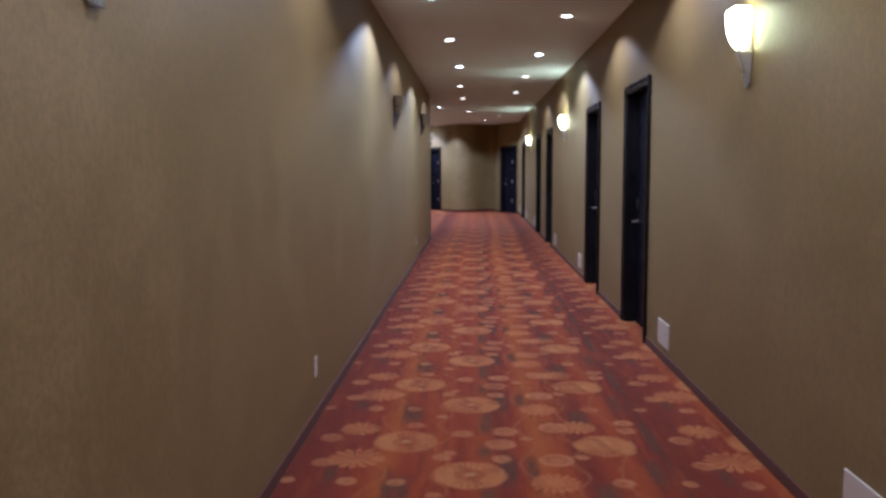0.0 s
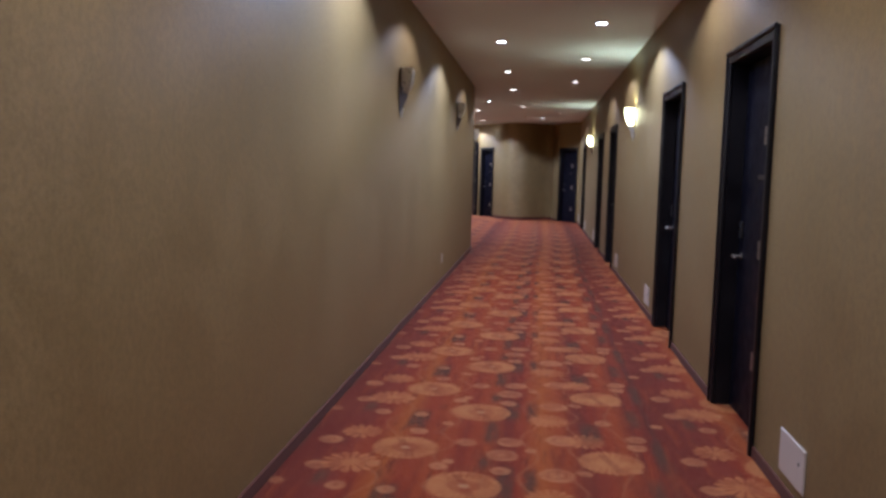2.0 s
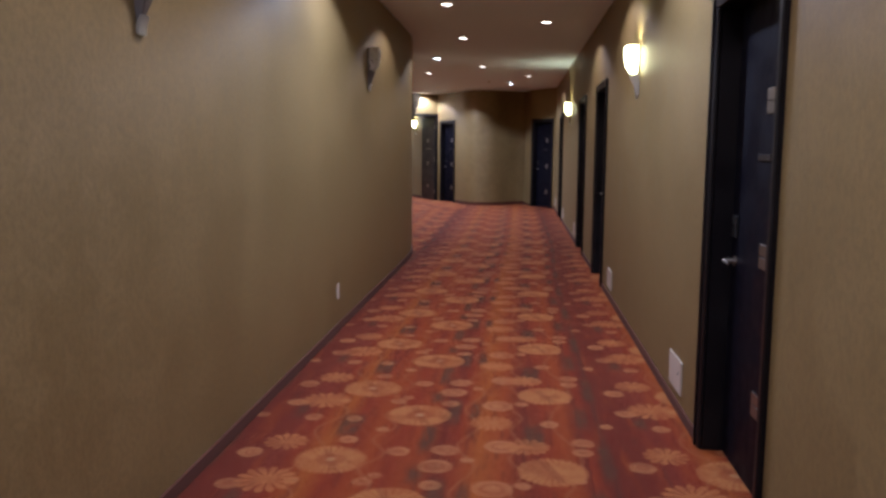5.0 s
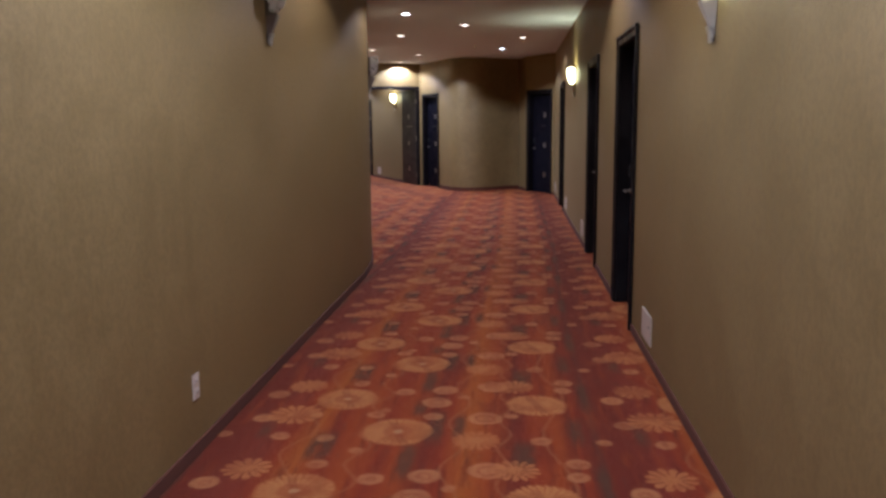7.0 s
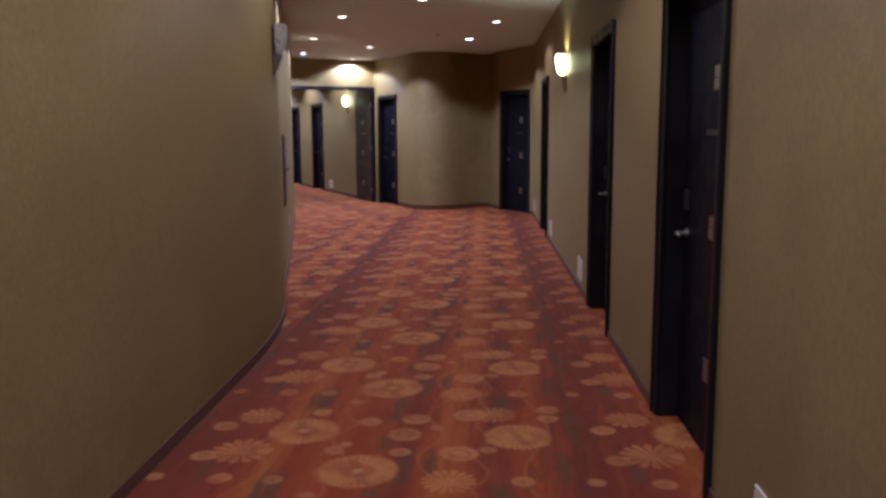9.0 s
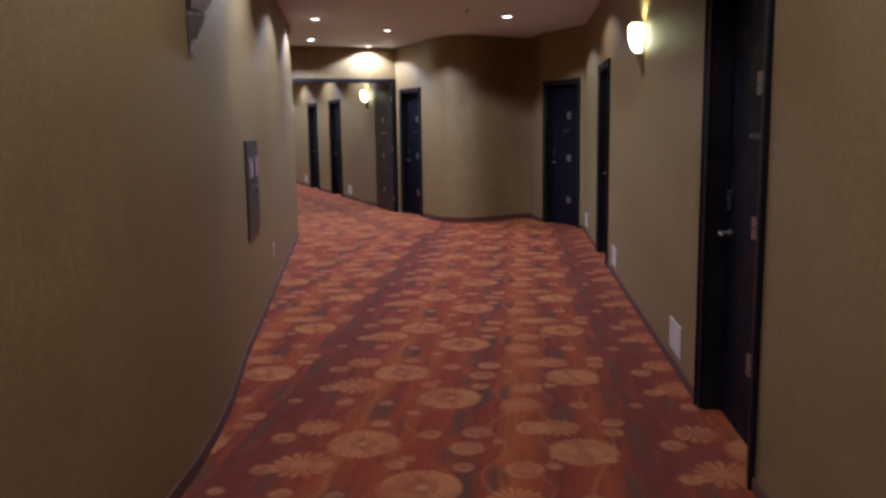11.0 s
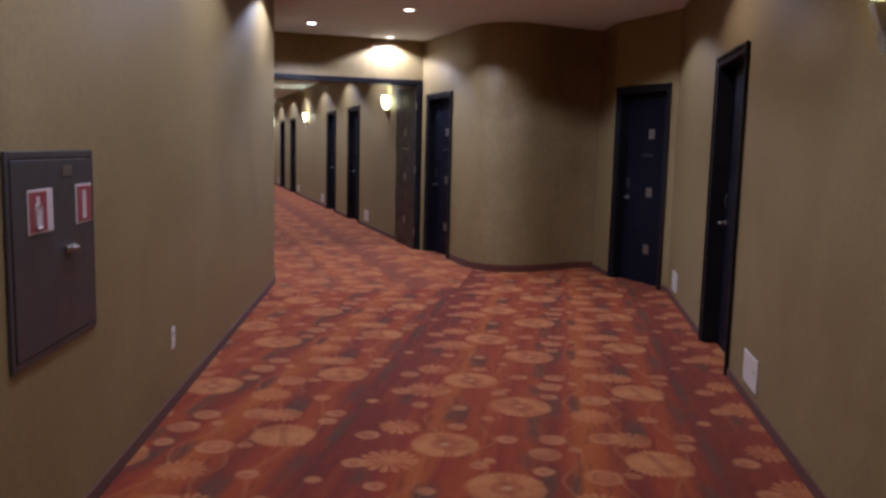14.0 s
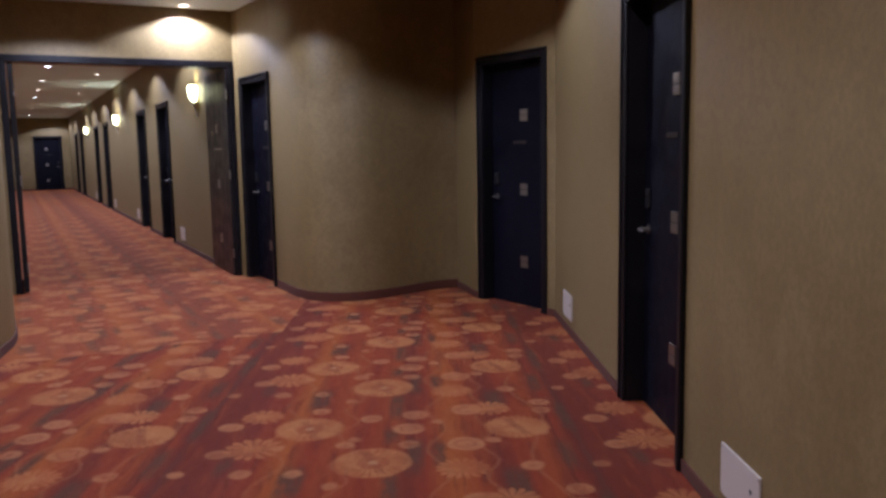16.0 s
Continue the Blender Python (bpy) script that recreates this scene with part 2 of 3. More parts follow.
PEWTER = plain("pewter_grey", (0.21, 0.19, 0.17), 0.5, 0.35)
BLACK = plain("black_plastic", (0.012, 0.012, 0.013), 0.35)
IVORY = plain("ivory_plastic", (0.50, 0.43, 0.36), 0.45, 0.0, 0.06)
# Shade inside slots and latch holes, painted on solid pieces.
SHADOW = plain("hole_shade", (0.01, 0.009, 0.008), 0.6)
TRIMWHITE = plain("white_trim", (0.72, 0.70, 0.66), 0.4, 0.0, 0.05)
STEEL = plain("cabinet_enamel", (0.035, 0.030, 0.029), 0.42, 0.0, 0.2, 8)
SIGNRED = plain("sign_red", (0.22, 0.045, 0.045), 0.35)
SIGNWHITE = plain("sign_white", (0.46, 0.38, 0.36), 0.4)
FROST = plain("frosted_glass", (0.52, 0.50, 0.45), 0.3, 0.0, 0.06)
FROST.node_tree.nodes["Principled BSDF"].inputs["Transmission Weight"].default_value = 0.7
# Lighter copy of the sconce plate metal: the lit lamp's glow put into colour.
PLATE_LIT = plain("plate_metal_lit", (0.44, 0.40, 0.32), 0.45, 0.2)
GUNMETAL = plain("gunmetal_grey", (0.15, 0.135, 0.125), 0.45, 0.3)
BRONZE = plain("dark_bronze", (0.045, 0.038, 0.034), 0.4, 0.6)
GLASS_LIT = glowing("lit_glass", (0.97, 1.0, 0.52), GLOW_SCONCE)
LAMP_WARM = glowing("downlight_warm", (1.0, 0.92, 0.80), 9.0)
LAMP_COOL = glowing("downlight_cool", (0.82, 0.90, 1.0), 22.0)
CARPET_1 = carpet("carpet_first_corridor", True)
CARPET_2 = carpet("carpet_second_corridor", False, 0.19)


# ---- building helpers ----
def link_mesh(name, bm, mats, parent=None, label="", smooth=None):
    me = bpy.data.meshes.new(name)
    bmesh.ops.recalc_face_normals(bm, faces=bm.faces)
    bm.to_mesh(me)
    bm.free()
    for m in mats if isinstance(mats, (list, tuple)) else [mats]:
        me.materials.append(m)
    if smooth is not None:
        me.shade_smooth()
        me.set_sharp_from_angle(angle=radians(smooth))
    ob = new(name, me)
    if parent is not None:
        ob.parent = parent
    if label:
        ob["label"] = label
    return ob


def part(name, bm, mats, parent, label="", smooth=None):
    return link_mesh(name, bm, mats, parent, label, smooth)


def thing(name, m, label, category, group="", kind=""):
    ob = new(name)
    ob.empty_display_size = 0.1
    ob.matrix_basis = m
    return tagged(ob, label, category, group, kind)


def add_box(bm, x0, x1, y0, y1, z0, z1, bevel=0.0, segments=2):
    made = bmesh.ops.create_cube(bm, size=1.0, matrix=Matrix.Translation(((x0 + x1) / 2, (y0 + y1) / 2, (z0 + z1) / 2)) @ Matrix.Diagonal((x1 - x0, y1 - y0, z1 - z0, 1)))
    if bevel:
        edges = {e for v in made["verts"] for e in v.link_edges}
        bmesh.ops.bevel(bm, geom=list(edges), offset=bevel, segments=segments, affect="EDGES", profile=0.5)


def box(x0, x1, y0, y1, z0, z1, bevel=0.0, segments=2):
    bm = bmesh.new()
    add_box(bm, x0, x1, y0, y1, z0, z1, bevel, segments)
    return bm


def add_rod(bm, a, b, r0, r1=None, segments=16):
    a, b = Vector(a), Vector(b)
    m = Matrix.Translation((a + b) / 2) @ (b - a).to_track_quat("Z", "Y").to_matrix().to_4x4()
    bmesh.ops.create_cone(bm, cap_ends=True, segments=segments, radius1=r0, radius2=r0 if r1 is None else r1, depth=(b - a).length, matrix=m)


def lathe(profile, segments=28):
    """A turned shape round z from (radius, z) pairs."""
    bm = bmesh.new()
    rings = [[bm.verts.new((r * math.cos(k * math.tau / segments), r * math.sin(k * math.tau / segments), z)) for k in range(segments)] for r, z in profile]
    for a, b in zip(rings, rings[1:]):
        for k in range(segments):
            bm.faces.new((a[k], a[(k + 1) % segments], b[(k + 1) % segments], b[k]))
    bm.faces.new(rings[0]), bm.faces.new(rings[-1])
    return bm


def prism(points, z0, z1):
    bm = bmesh.new()
    low = [bm.verts.new((x, y, z0)) for x, y in points]
    top = [bm.verts.new((x, y, z1)) for x, y in points]
    bm.faces.new(low), bm.faces.new(top)
    for k in range(len(points)):
        j = (k + 1) % len(points)
        bm.faces.new((low[k], low[j], top[j], top[k]))
    return bm


def run(points, away, z1, z0=0.0, openings=()):
    """A wall along points; away > 0 lets it grow to the left of the path by that much, < 0 to the right. Openings: start, end, head, along the path."""
    pts = [Vector(p) for p in points]
    marks = [0.0]
    for a, b in zip(pts, pts[1:]):
        marks.append(marks[-1] + (b - a).length)

    def at(t):
        for k in range(len(pts) - 1):
            if t <= marks[k + 1] or k == len(pts) - 2:
                return pts[k].lerp(pts[k + 1], (t - marks[k]) / (marks[k + 1] - marks[k]))

    def out(t):
        ds = [(pts[k + 1] - pts[k]).normalized() for k in range(len(pts) - 1) if marks[k] - 1e-5 <= t <= marks[k + 1] + 1e-5]
        ns = [Vector((-d.y, d.x)) for d in ds]
        m = (ns[0] + ns[-1]).normalized()
        return at(t) + m * (away / max(0.4, m.dot(ns[0])))

    stops = sorted(set(round(t, 5) for t in marks + [v for o in openings for v in o[:2]]))
    bm = bmesh.new()
    cache = {}

    def v(t, outer, z):
        key = (t, outer, z)
        if key not in cache:
            q = out(t) if outer else at(t)
            cache[key] = bm.verts.new((q.x, q.y, z))
        return cache[key]

    spans = []
    for a, b in zip(stops, stops[1:]):
        head = [o[2] for o in openings if o[0] - 1e-4 <= a and b <= o[1] + 1e-4]
        spans.append((a, b, head[0] if head else z0))
    for k, (a, b, low) in enumerate(spans):
        before = spans[k - 1][2] if k else None
        after = spans[k + 1][2] if k + 1 < len(spans) else None
        heads = sorted({low, z1} | {h for h in (before, after) if h is not None and low < h < z1})
        for outer in (False, True):
            for l, h in zip(heads, heads[1:]):
                bm.faces.new((v(a, outer, l), v(b, outer, l), v(b, outer, h), v(a, outer, h)))
        for z in (low, z1):
            bm.faces.new((v(a, False, z), v(b, False, z), v(b, True, z), v(a, True, z)))
        for t, other in ((a, before), (b, after)):
            if other is None or other > low:
                top = z1 if other is None else other
                zs = [h for h in heads if low <= h <= top]
                for l, h in zip(zs, zs[1:]):
                    bm.faces.new((v(t, False, l), v(t, True, l), v(t, True, h), v(t, False, h)))
    return bm


def wall(name, points, away, openings=(), z0=0.0, label="tan textured vinyl wallcovering on the corridor wall"):
    ob = link_mesh(name, run(points, away, CEIL, z0, openings), WALL, smooth=25)
    return tagged(ob, label, "wall", kind="structure")


def baseboard(points, away, gaps=(), height=0.058):
    """Skirting in front of a wall's face, leaving the openings free."""
    pts = [Vector(p) for p in points]
    total = sum((b - a).length for a, b in zip(pts, pts[1:]))
    edges = [0.0] + [v for g in gaps for v in g] + [total]
    for a, b in zip(edges[::2], edges[1::2]):
        cut, t = [], 0.0
        for p, q in zip(pts, pts[1:]):
            l = (q - p).length
            lo, hi = max(a - t, 0.0), min(b - t, l)
            if hi > lo + 1e-6:
                for w in (lo, hi):
                    c = p.lerp(q, w / l)
                    if not cut or (c - cut[-1]).length > 1e-4:
                        cut.append(c)
            t += l
        if len(cut) > 1:
            ob = link_mesh("baseboard", run(cut, away, height, 0.004), BASE, smooth=25)
            tagged(ob, "low wine-red carpet cove base along the wall", "baseboard", kind="structure")


# ---- setting: walls, floor, ceiling ----
XR, XL, Y0 = 1.30, -0.94, -4.0
DOOR_W, DOOR_H, CASE = 0.90, 2.045, 0.055
DOORS_RIGHT = [6.52, 9.03, 14.52, 17.02, 22.32]
right_pts = [(XR, Y0), (XR, 24.95)]
right_gaps = [(y - DOOR_W / 2 - Y0, y + DOOR_W / 2 - Y0, DOOR_H) for y in DOORS_RIGHT]
wall("wall_right", right_pts, -0.20, right_gaps)
baseboard(right_pts, 0.012, [(a - CASE, b + CASE) for a, b, _ in right_gaps])

left_pts = [(XL, Y0), (XL, 15.7), (-0.952, 16.15), (-0.986, 16.55), (-1.045, 16.95), (-1.122, 17.35), (-1.218, 17.75), (-1.33, 18.2), (-2.64, 24.32), (-2.70, 24.50), (-2.78, 24.68), su(8.25, 25.48)]
wall("wall_left", left_pts, 0.20)
baseboard(left_pts, -0.012, (), 0.062)

wall("wall_back", [(XL - 0.2, Y0), (XR + 0.2, Y0)], -0.2, label="plain tan wall closing the corridor behind")

# the angled door wall, the bulging column wall and the wall of the last door
FD_R, FD_L = Vector((1.262, 25.02)), Vector((0.760, 25.83))
fd_dir = (FD_L - FD_R).normalized()
fd_mid = (FD_L + FD_R) / 2
fd_pts = [(XR, 24.95), tuple(FD_L + fd_dir * 0.04), (0.66, 26.25), (0.60, 26.46)]
fd_a = (Vector((XR, 24.95)) - fd_mid).length
fd_gap = [(fd_a - 0.40, fd_a + 0.40, DOOR_H)]
wall("wall_angled", fd_pts, -0.20, fd_gap)
baseboard(fd_pts, 0.012, [(a - CASE, b + CASE) for a, b, _ in fd_gap])

LD_R, LD_L = Vector((-1.178, 26.66)), Vector((-1.615, 27.41))
bulge = [(0.60, 26.46), (0.50, 26.44), (0.36, 26.36), (0.20, 26.23), (0.04, 26.08), (-0.10, 25.96), (-0.24, 25.87), (-0.38, 25.825), (-0.52, 25.82), (-0.66, 25.865), (-0.79, 25.96), (-0.90, 26.11), (-1.00, 26.30), (-1.16, 26.63)]
wall("wall_column", bulge, -0.20, label="tan vinyl wall bulging out in a smooth curve between two doors")
baseboard(bulge, 0.012, (), 0.08)
ld_dir = (LD_L - LD_R).normalized()
ld_mid = (LD_L + LD_R) / 2
ld_pts = [(-1.16, 26.63), tuple(LD_L + ld_dir * 0.04), su(10.53, 25.48)]
ld_a = (Vector(ld_pts[0]) - ld_mid).length
ld_gap = [(ld_a - 0.375, ld_a + 0.375, DOOR_H)]
wall("wall_beside_arch", ld_pts, -0.20, ld_gap)

# the portal between the corridors
ARCH_S0, ARCH_S1, ARCH_H, ARCH_U = 8.36, 10.50, 2.28, 25.48
arch_pts = [su(8.25, ARCH_U), su(10.53, ARCH_U)]
ob = link_mesh("wall_portal", run(arch_pts, 0.20, CEIL, 0.0, [(ARCH_S0 - 8.25, ARCH_S1 - 8.25, ARCH_H)]), WALL)
tagged(ob, "tan wall header above the wide portal between corridors", "wall", kind="structure")

U_END, S_L, S_R = 52.4, 8.25, 10.47
DOORS_2 = [29.76, 32.11, 38.3, 40.8, 46.2, 48.7]
r2 = [su(S_R, ARCH_U + 0.2), su(S_R, U_END)]
gaps2 = [(u - DOOR_W / 2 - ARCH_U - 0.2, u + DOOR_W / 2 - ARCH_U - 0.2, DOOR_H) for u in DOORS_2]
wall("wall_second_right", r2, -0.20, gaps2)
baseboard(r2, 0.012, [(a - CASE, b + CASE) for a, b, _ in gaps2])
l2 = [su(S_L, ARCH_U + 0.2), su(S_L, U_END)]
wall("wall_second_left", l2, 0.20)
baseboard(l2, -0.012)
END_DOOR = 9.66
e2 = [su(S_L - 0.2, U_END), su(S_R + 0.2, U_END)]
end_gap = [(END_DOOR - S_L + 0.2 - DOOR_W / 2, END_DOOR - S_L + 0.2 + DOOR_W / 2, DOOR_H)]
wall("wall_second_end", e2, 0.20, end_gap)
baseboard(e2, -0.012, [(a - CASE, b + CASE) for a, b, _ in end_gap])

# floors: one carpet per corridor, meeting at a seam
SEAM_X = -0.80
t_seam = (22.5 - D2.x * SEAM_X) / D2.y
f1 = [(-1.25, Y0 - 0.2), (XR + 0.25, Y0 - 0.2), (XR + 0.25, 27.2), (SEAM_X, 27.2), (SEAM_X, t_seam), su(8.0, 22.5), (-2.4, 22.0), (-1.25, 16.0)]
floor = tagged(link_mesh("floor", prism(f1, -0.12, 0.0), CARPET_1), "red and rust patterned hotel carpet with tan flower discs", "carpet", kind="structure")
bm2 = prism([(N2.dot(Vector(p)), D2.dot(Vector(p))) for p in ((SEAM_X, 27.2), (SEAM_X, t_seam), su(8.0, 22.5), su(8.0, U_END + 0.2), su(10.8, U_END + 0.2), su(10.8, 26.5))], -0.12, 0.0)
bmesh.ops.translate(bm2, verts=bm2.verts, vec=(-10.48, 0, 0))
floor2 = tagged(link_mesh("floor_second", bm2, CARPET_2), "red and rust patterned hotel carpet running down the second corridor", "carpet", kind="structure")
floor2.matrix_basis = Matrix.Translation((N2 * 10.48).to_3d()) @ pose(0, 0, 0, 0, 0, 26)

c1 = [(-1.2, Y0 - 0.2), (XR + 0.22, Y0 - 0.2), (XR + 0.22, 27.4), su(10.75, ARCH_U + 0.1), su(8.0, ARCH_U + 0.1), (-3.1, 24.6), (-1.2, 16.4)]
tagged(link_mesh("ceiling", prism(c1, CEIL, CEIL + 0.12), CEILING), "smooth warm grey painted ceiling with recessed lights", "ceiling", kind="structure")
c2 = [su(10.75, ARCH_U + 0.1), su(10.75, U_END + 0.2), su(8.0, U_END + 0.2), su(8.0, ARCH_U + 0.1)]
tagged(link_mesh("ceiling_second", prism(c2, CEIL, CEIL + 0.12), CEILING), "smooth warm grey painted ceiling of the second corridor", "ceiling", kind="structure")


# ---- doors ----
def casing(width, height):
    """Frame round an opening: face boards, lining and stops in one mesh. Front face looks to -y."""
    bm = bmesh.new()
    w = width / 2
    for x0, x1 in ((-w - CASE, -w + 0.012), (w - 0.012, w + CASE)):
        add_box(bm, x0, x1, -0.016, 0.004, 0.004, height - 0.012, 0.006, 3)
    add_box(bm, -w - CASE, w + CASE, -0.018, 0.004, height - 0.012, height + CASE, 0.006, 3)
    # outer bead of the moulding, with a broad bevel that catches the light
    for x0, x1 in ((-w - CASE - 0.006, -w - CASE + 0.020), (w + CASE - 0.020, w + CASE + 0.006)):
        add_box(bm, x0, x1, -0.027, -0.010, 0.004, height + CASE - 0.020, 0.007, 3)
    add_box(bm, -w - CASE - 0.006, w + CASE + 0.006, -0.030, -0.010, height + CASE - 0.022, height + CASE + 0.006, 0.009, 3)
    for x0, x1 in ((-w - 0.004, -w + 0.014), (w - 0.014, w + 0.004)):
        add_box(bm, x0, x1, 0.004, 0.15, 0.004, height - 0.012)
    add_box(bm, -w, w, 0.004, 0.15, height - 0.014, height + 0.004)
    return bm


def leaf_plate(z, x=0.0, y=0.0):
    bm = bmesh.new()
    add_box(bm, x - 0.046, x + 0.046, y - 0.006, y + 0.002, z - 0.049, z - 0.002, 0.002)
    add_box(bm, x - 0.046, x + 0.046, y - 0.006, y + 0.002, z + 0.002, z + 0.049, 0.002)
    return bm


def lever(x, z, y, turn):
    bm = bmesh.new()
    add_rod(bm, (x, y, z), (x, y - 0.008, z), 0.023)
    add_rod(bm, (x, y - 0.008, z), (x, y - 0.050, z), 0.010)
    add_rod(bm, (x, y - 0.050, z), (x + turn * 0.080, y - 0.052, z - 0.003), 0.0075, 0.005)
    bmesh.ops.create_uvsphere(bm, u_segments=12, v_segments=8, radius=0.0088, matrix=Matrix.Translation((x, y - 0.050, z)))
    bmesh.ops.create_uvsphere(bm, u_segments=12, v_segments=8, radius=0.0050, matrix=Matrix.Translation((x + turn * 0.080, y - 0.052, z - 0.003)))
    return bm


def door(name, m, width, side, label, group="guest room doors"):
    """A closed flush door set 9 cm back in its opening; side: which way the lever lies."""
    d = thing(name, m, label, "door", group, "structure")
    part("door_frame", casing(width, DOOR_H), CASING, d, "glossy dark-stained door frame")
    w = width / 2 - 0.016
    part("leaf", box(-w, w, 0.092, 0.136, 0.006, DOOR_H - 0.016, 0.003), LEAF, d, "flush near-black stained leaf")
    front = 0.092
    for z in (1.60, 0.985, 0.375):
        part("inset_plate", leaf_plate(z, -side * 0.055, front), NICKEL, d, "square satin metal inset")
    part("name_strip", box(-0.085, 0.085, front - 0.005, front + 0.002, 1.365, 1.39, 0.002), BRONZE, d, "slim dark metal strip")
    hx = side * (w - 0.075)
    part("lever_handle", lever(hx, 0.915, front, -side), NICKEL, d, "satin metal lever handle", 40)
    lock = part("card_lock", box(hx - 0.030, hx + 0.030, front - 0.016, front + 0.002, 1.02, 1.12, 0.006), BLACK, d, "black card lock")
    part("card_slot", box(hx - 0.02, hx + 0.02, front - 0.020, front - 0.014, 1.075, 1.083, 0.001), CHROME, lock)
    return d


count = 0
for y in DOORS_RIGHT:
    count += 1
    door(f"door_{count}", pose(XR, y, 0, 0, 0, -90), DOOR_W, -1, "closed near-black guest room door set in the tan wall")
fd_turn = math.degrees(math.atan2(fd_dir.y, fd_dir.x)) + 180
door("door_6", pose(fd_mid.x, fd_mid.y, 0, 0, 0, fd_turn), 0.80, -1, "closed near-black guest room door in the angled end wall")
ld_turn = math.degrees(math.atan2(ld_dir.y, ld_dir.x)) + 180
door("door_7", pose(ld_mid.x, ld_mid.y, 0, 0, 0, ld_turn), 0.75, -1, "closed near-black guest room door beside the portal")
count = 7
for u in DOORS_2:
    count += 1
    door(f"door_{count}", pose(*su(S_R, u), 0, 0, 0, 26 - 90), DOOR_W, -1, "closed near-black guest room door down the second corridor")
door("door_14", pose(*su(END_DOOR, U_END), 0, 0, 0, 26), DOOR_W, 1, "closed near-black door in the far end wall")

# portal trim and its two held-open leaves
trim = bmesh.new()
for s0, s1 in ((ARCH_S0 - 0.03, ARCH_S0 + 0.03), (ARCH_S1 - 0.012, ARCH_S1 + 0.025)):
    add_box(trim, s0, s1, -0.015, 0.215, 0.004, ARCH_H, 0.004)
add_box(trim, ARCH_S0 - 0.03, ARCH_S1 + 0.025, -0.015, 0.215, ARCH_H - 0.055, ARCH_H + 0.012, 0.004)
bmesh.ops.translate(trim, verts=trim.verts, vec=(-9.4, 0, 0))
ob = link_mesh("trim_portal", trim, CASING)
ob.matrix_basis = pose(*su(9.4, ARCH_U), 0, 0, 0, 26)
tagged(ob, "dark-stained trim lining the wide portal", "door frame", kind="structure")


def fire_leaf(m, hinge, label):
    """A wide leaf swung back against the wall; the face looks to -y, the hinge stands at local x."""
    d = thing("fire_door", m, label, "fire door", "held-open portal doors")
    part("leaf", box(0, 1.04, 0, 0.046, 0.012, ARCH_H - 0.065, 0.003), FIRELEAF, d, "dark brown varnished leaf")
    for z in (1.60, 0.985, 0.375):
        part("inset_plate", leaf_plate(z, 0.52, 0.0), NICKEL, d, "square satin metal inset")
    bar = bmesh.new()
    add_box(bar, 0.38, 0.74, -0.006, 0.002, 1.365, 1.385, 0.002)
    part("name_strip", bar, NICKEL, d, "slim pale metal strip")
    for z in (0.25, 1.1, 1.95):
        h = bmesh.new()
        add_rod(h, (hinge, 0.0, z - 0.05), (hinge, 0.0, z + 0.05), 0.008)
        part("hinge", h, NICKEL, d, "", 40)
    return d


fire_leaf(pose(*su(ARCH_S1 - 0.062, ARCH_U - 0.012 + 1.04), 0, 0, 0, 26 - 90), 1.046, "dark brown fire door leaf held open against the wall")
fire_leaf(pose(*su(ARCH_S0 + 0.09, ARCH_U + 0.03), 0, 0, 0, 26 + 90), -0.006, "dark brown fire door leaf held open by the portal")


# ---- lamps ----
def downlight_parts(lit):
    d = thing("downlight", Matrix(), "small round recessed ceiling downlight, switched on", "ceiling light", "recessed downlights")
    part("trim_ring", lathe([(0.052, 0.002), (0.052, -0.003), (0.058, -0.007), (0.072, -0.005), (0.078, 0.0), (0.078, 0.002)]), TRIMWHITE, d, "white trim ring", 40)
    part("lens", lathe([(0.0505, -0.0015), (0.050, -0.003), (0.03, -0.005), (0.006, -0.0055)]), lit, d, "glowing lens", 40)
    return d


def spot(p, color, power):
    data = bpy.data.lights.new("downlight_beam", "SPOT")
    data.energy, data.color, data.spot_size, data.spot_blend, data.shadow_soft_size = power, color, radians(142), 0.22, 0.035
    ob = new("downlight_beam", data)
    ob.matrix_basis = pose(p[0], p[1], CEIL - 0.03)


LIGHTS = [(-0.36, y, 0) for y in (-1.2, 1.3, 3.8)] + [(0.76, y, 0) for y in (-2.4, 0.0, 2.5, 5.0)]
LIGHTS += [(-0.40, 6.55, 1), (-0.34, 8.81, 0), (-0.27, 11.17, 1), (-0.31, 13.90, 0), (-0.31, 16.40, 0)]
LIGHTS += [(0.80, 7.45, 0), (0.74, 10.02, 1), (0.73, 12.48, 0), (0.71, 15.08, 0)]
LIGHTS += [(-0.88, 18.80, 1), (-0.21, 20.12, 0), (0.62, 21.99, 0), (0.25, 23.93, 1), (-1.29, 21.37, 3), (-2.13, 23.67, 3), (-1.44, 25.03, 3), (-2.77, 25.96, 1), (*su(10.02, 25.30), 2)]
# The downlight at u = 51.5 is added only to brighten the end wall.
LIGHTS += [(*su(9.02, u), k) for u, k in ((29.4, 3), (31.9, 1), (34.75, 3), (37.2, 3), (40.0, 1), (42.7, 3), (45.4, 3), (50.2, 1))] + [(*su(9.88, u), 3) for u in (27.6, 30.3, 33.1, 35.85, 38.4, 41.35, 44.0, 48.8, 51.5)]
makers = {0: downlight_parts(LAMP_WARM), 1: downlight_parts(LAMP_COOL)}
makers[2] = makers[3] = makers[0]
used = set()
for x, y, k in LIGHTS:
    m = pose(x, y, CEIL)
    src = makers[k]
    if src in used:
        copy_thing(src, m)
    else:
        src.matrix_basis = m
        used.add(src)
    spot((x, y), COOL if k else WARM, BRIGHT_POWER if k == 1 else SPOT_POWER * (1.0, 1.0, 3.2, 2.2)[k])


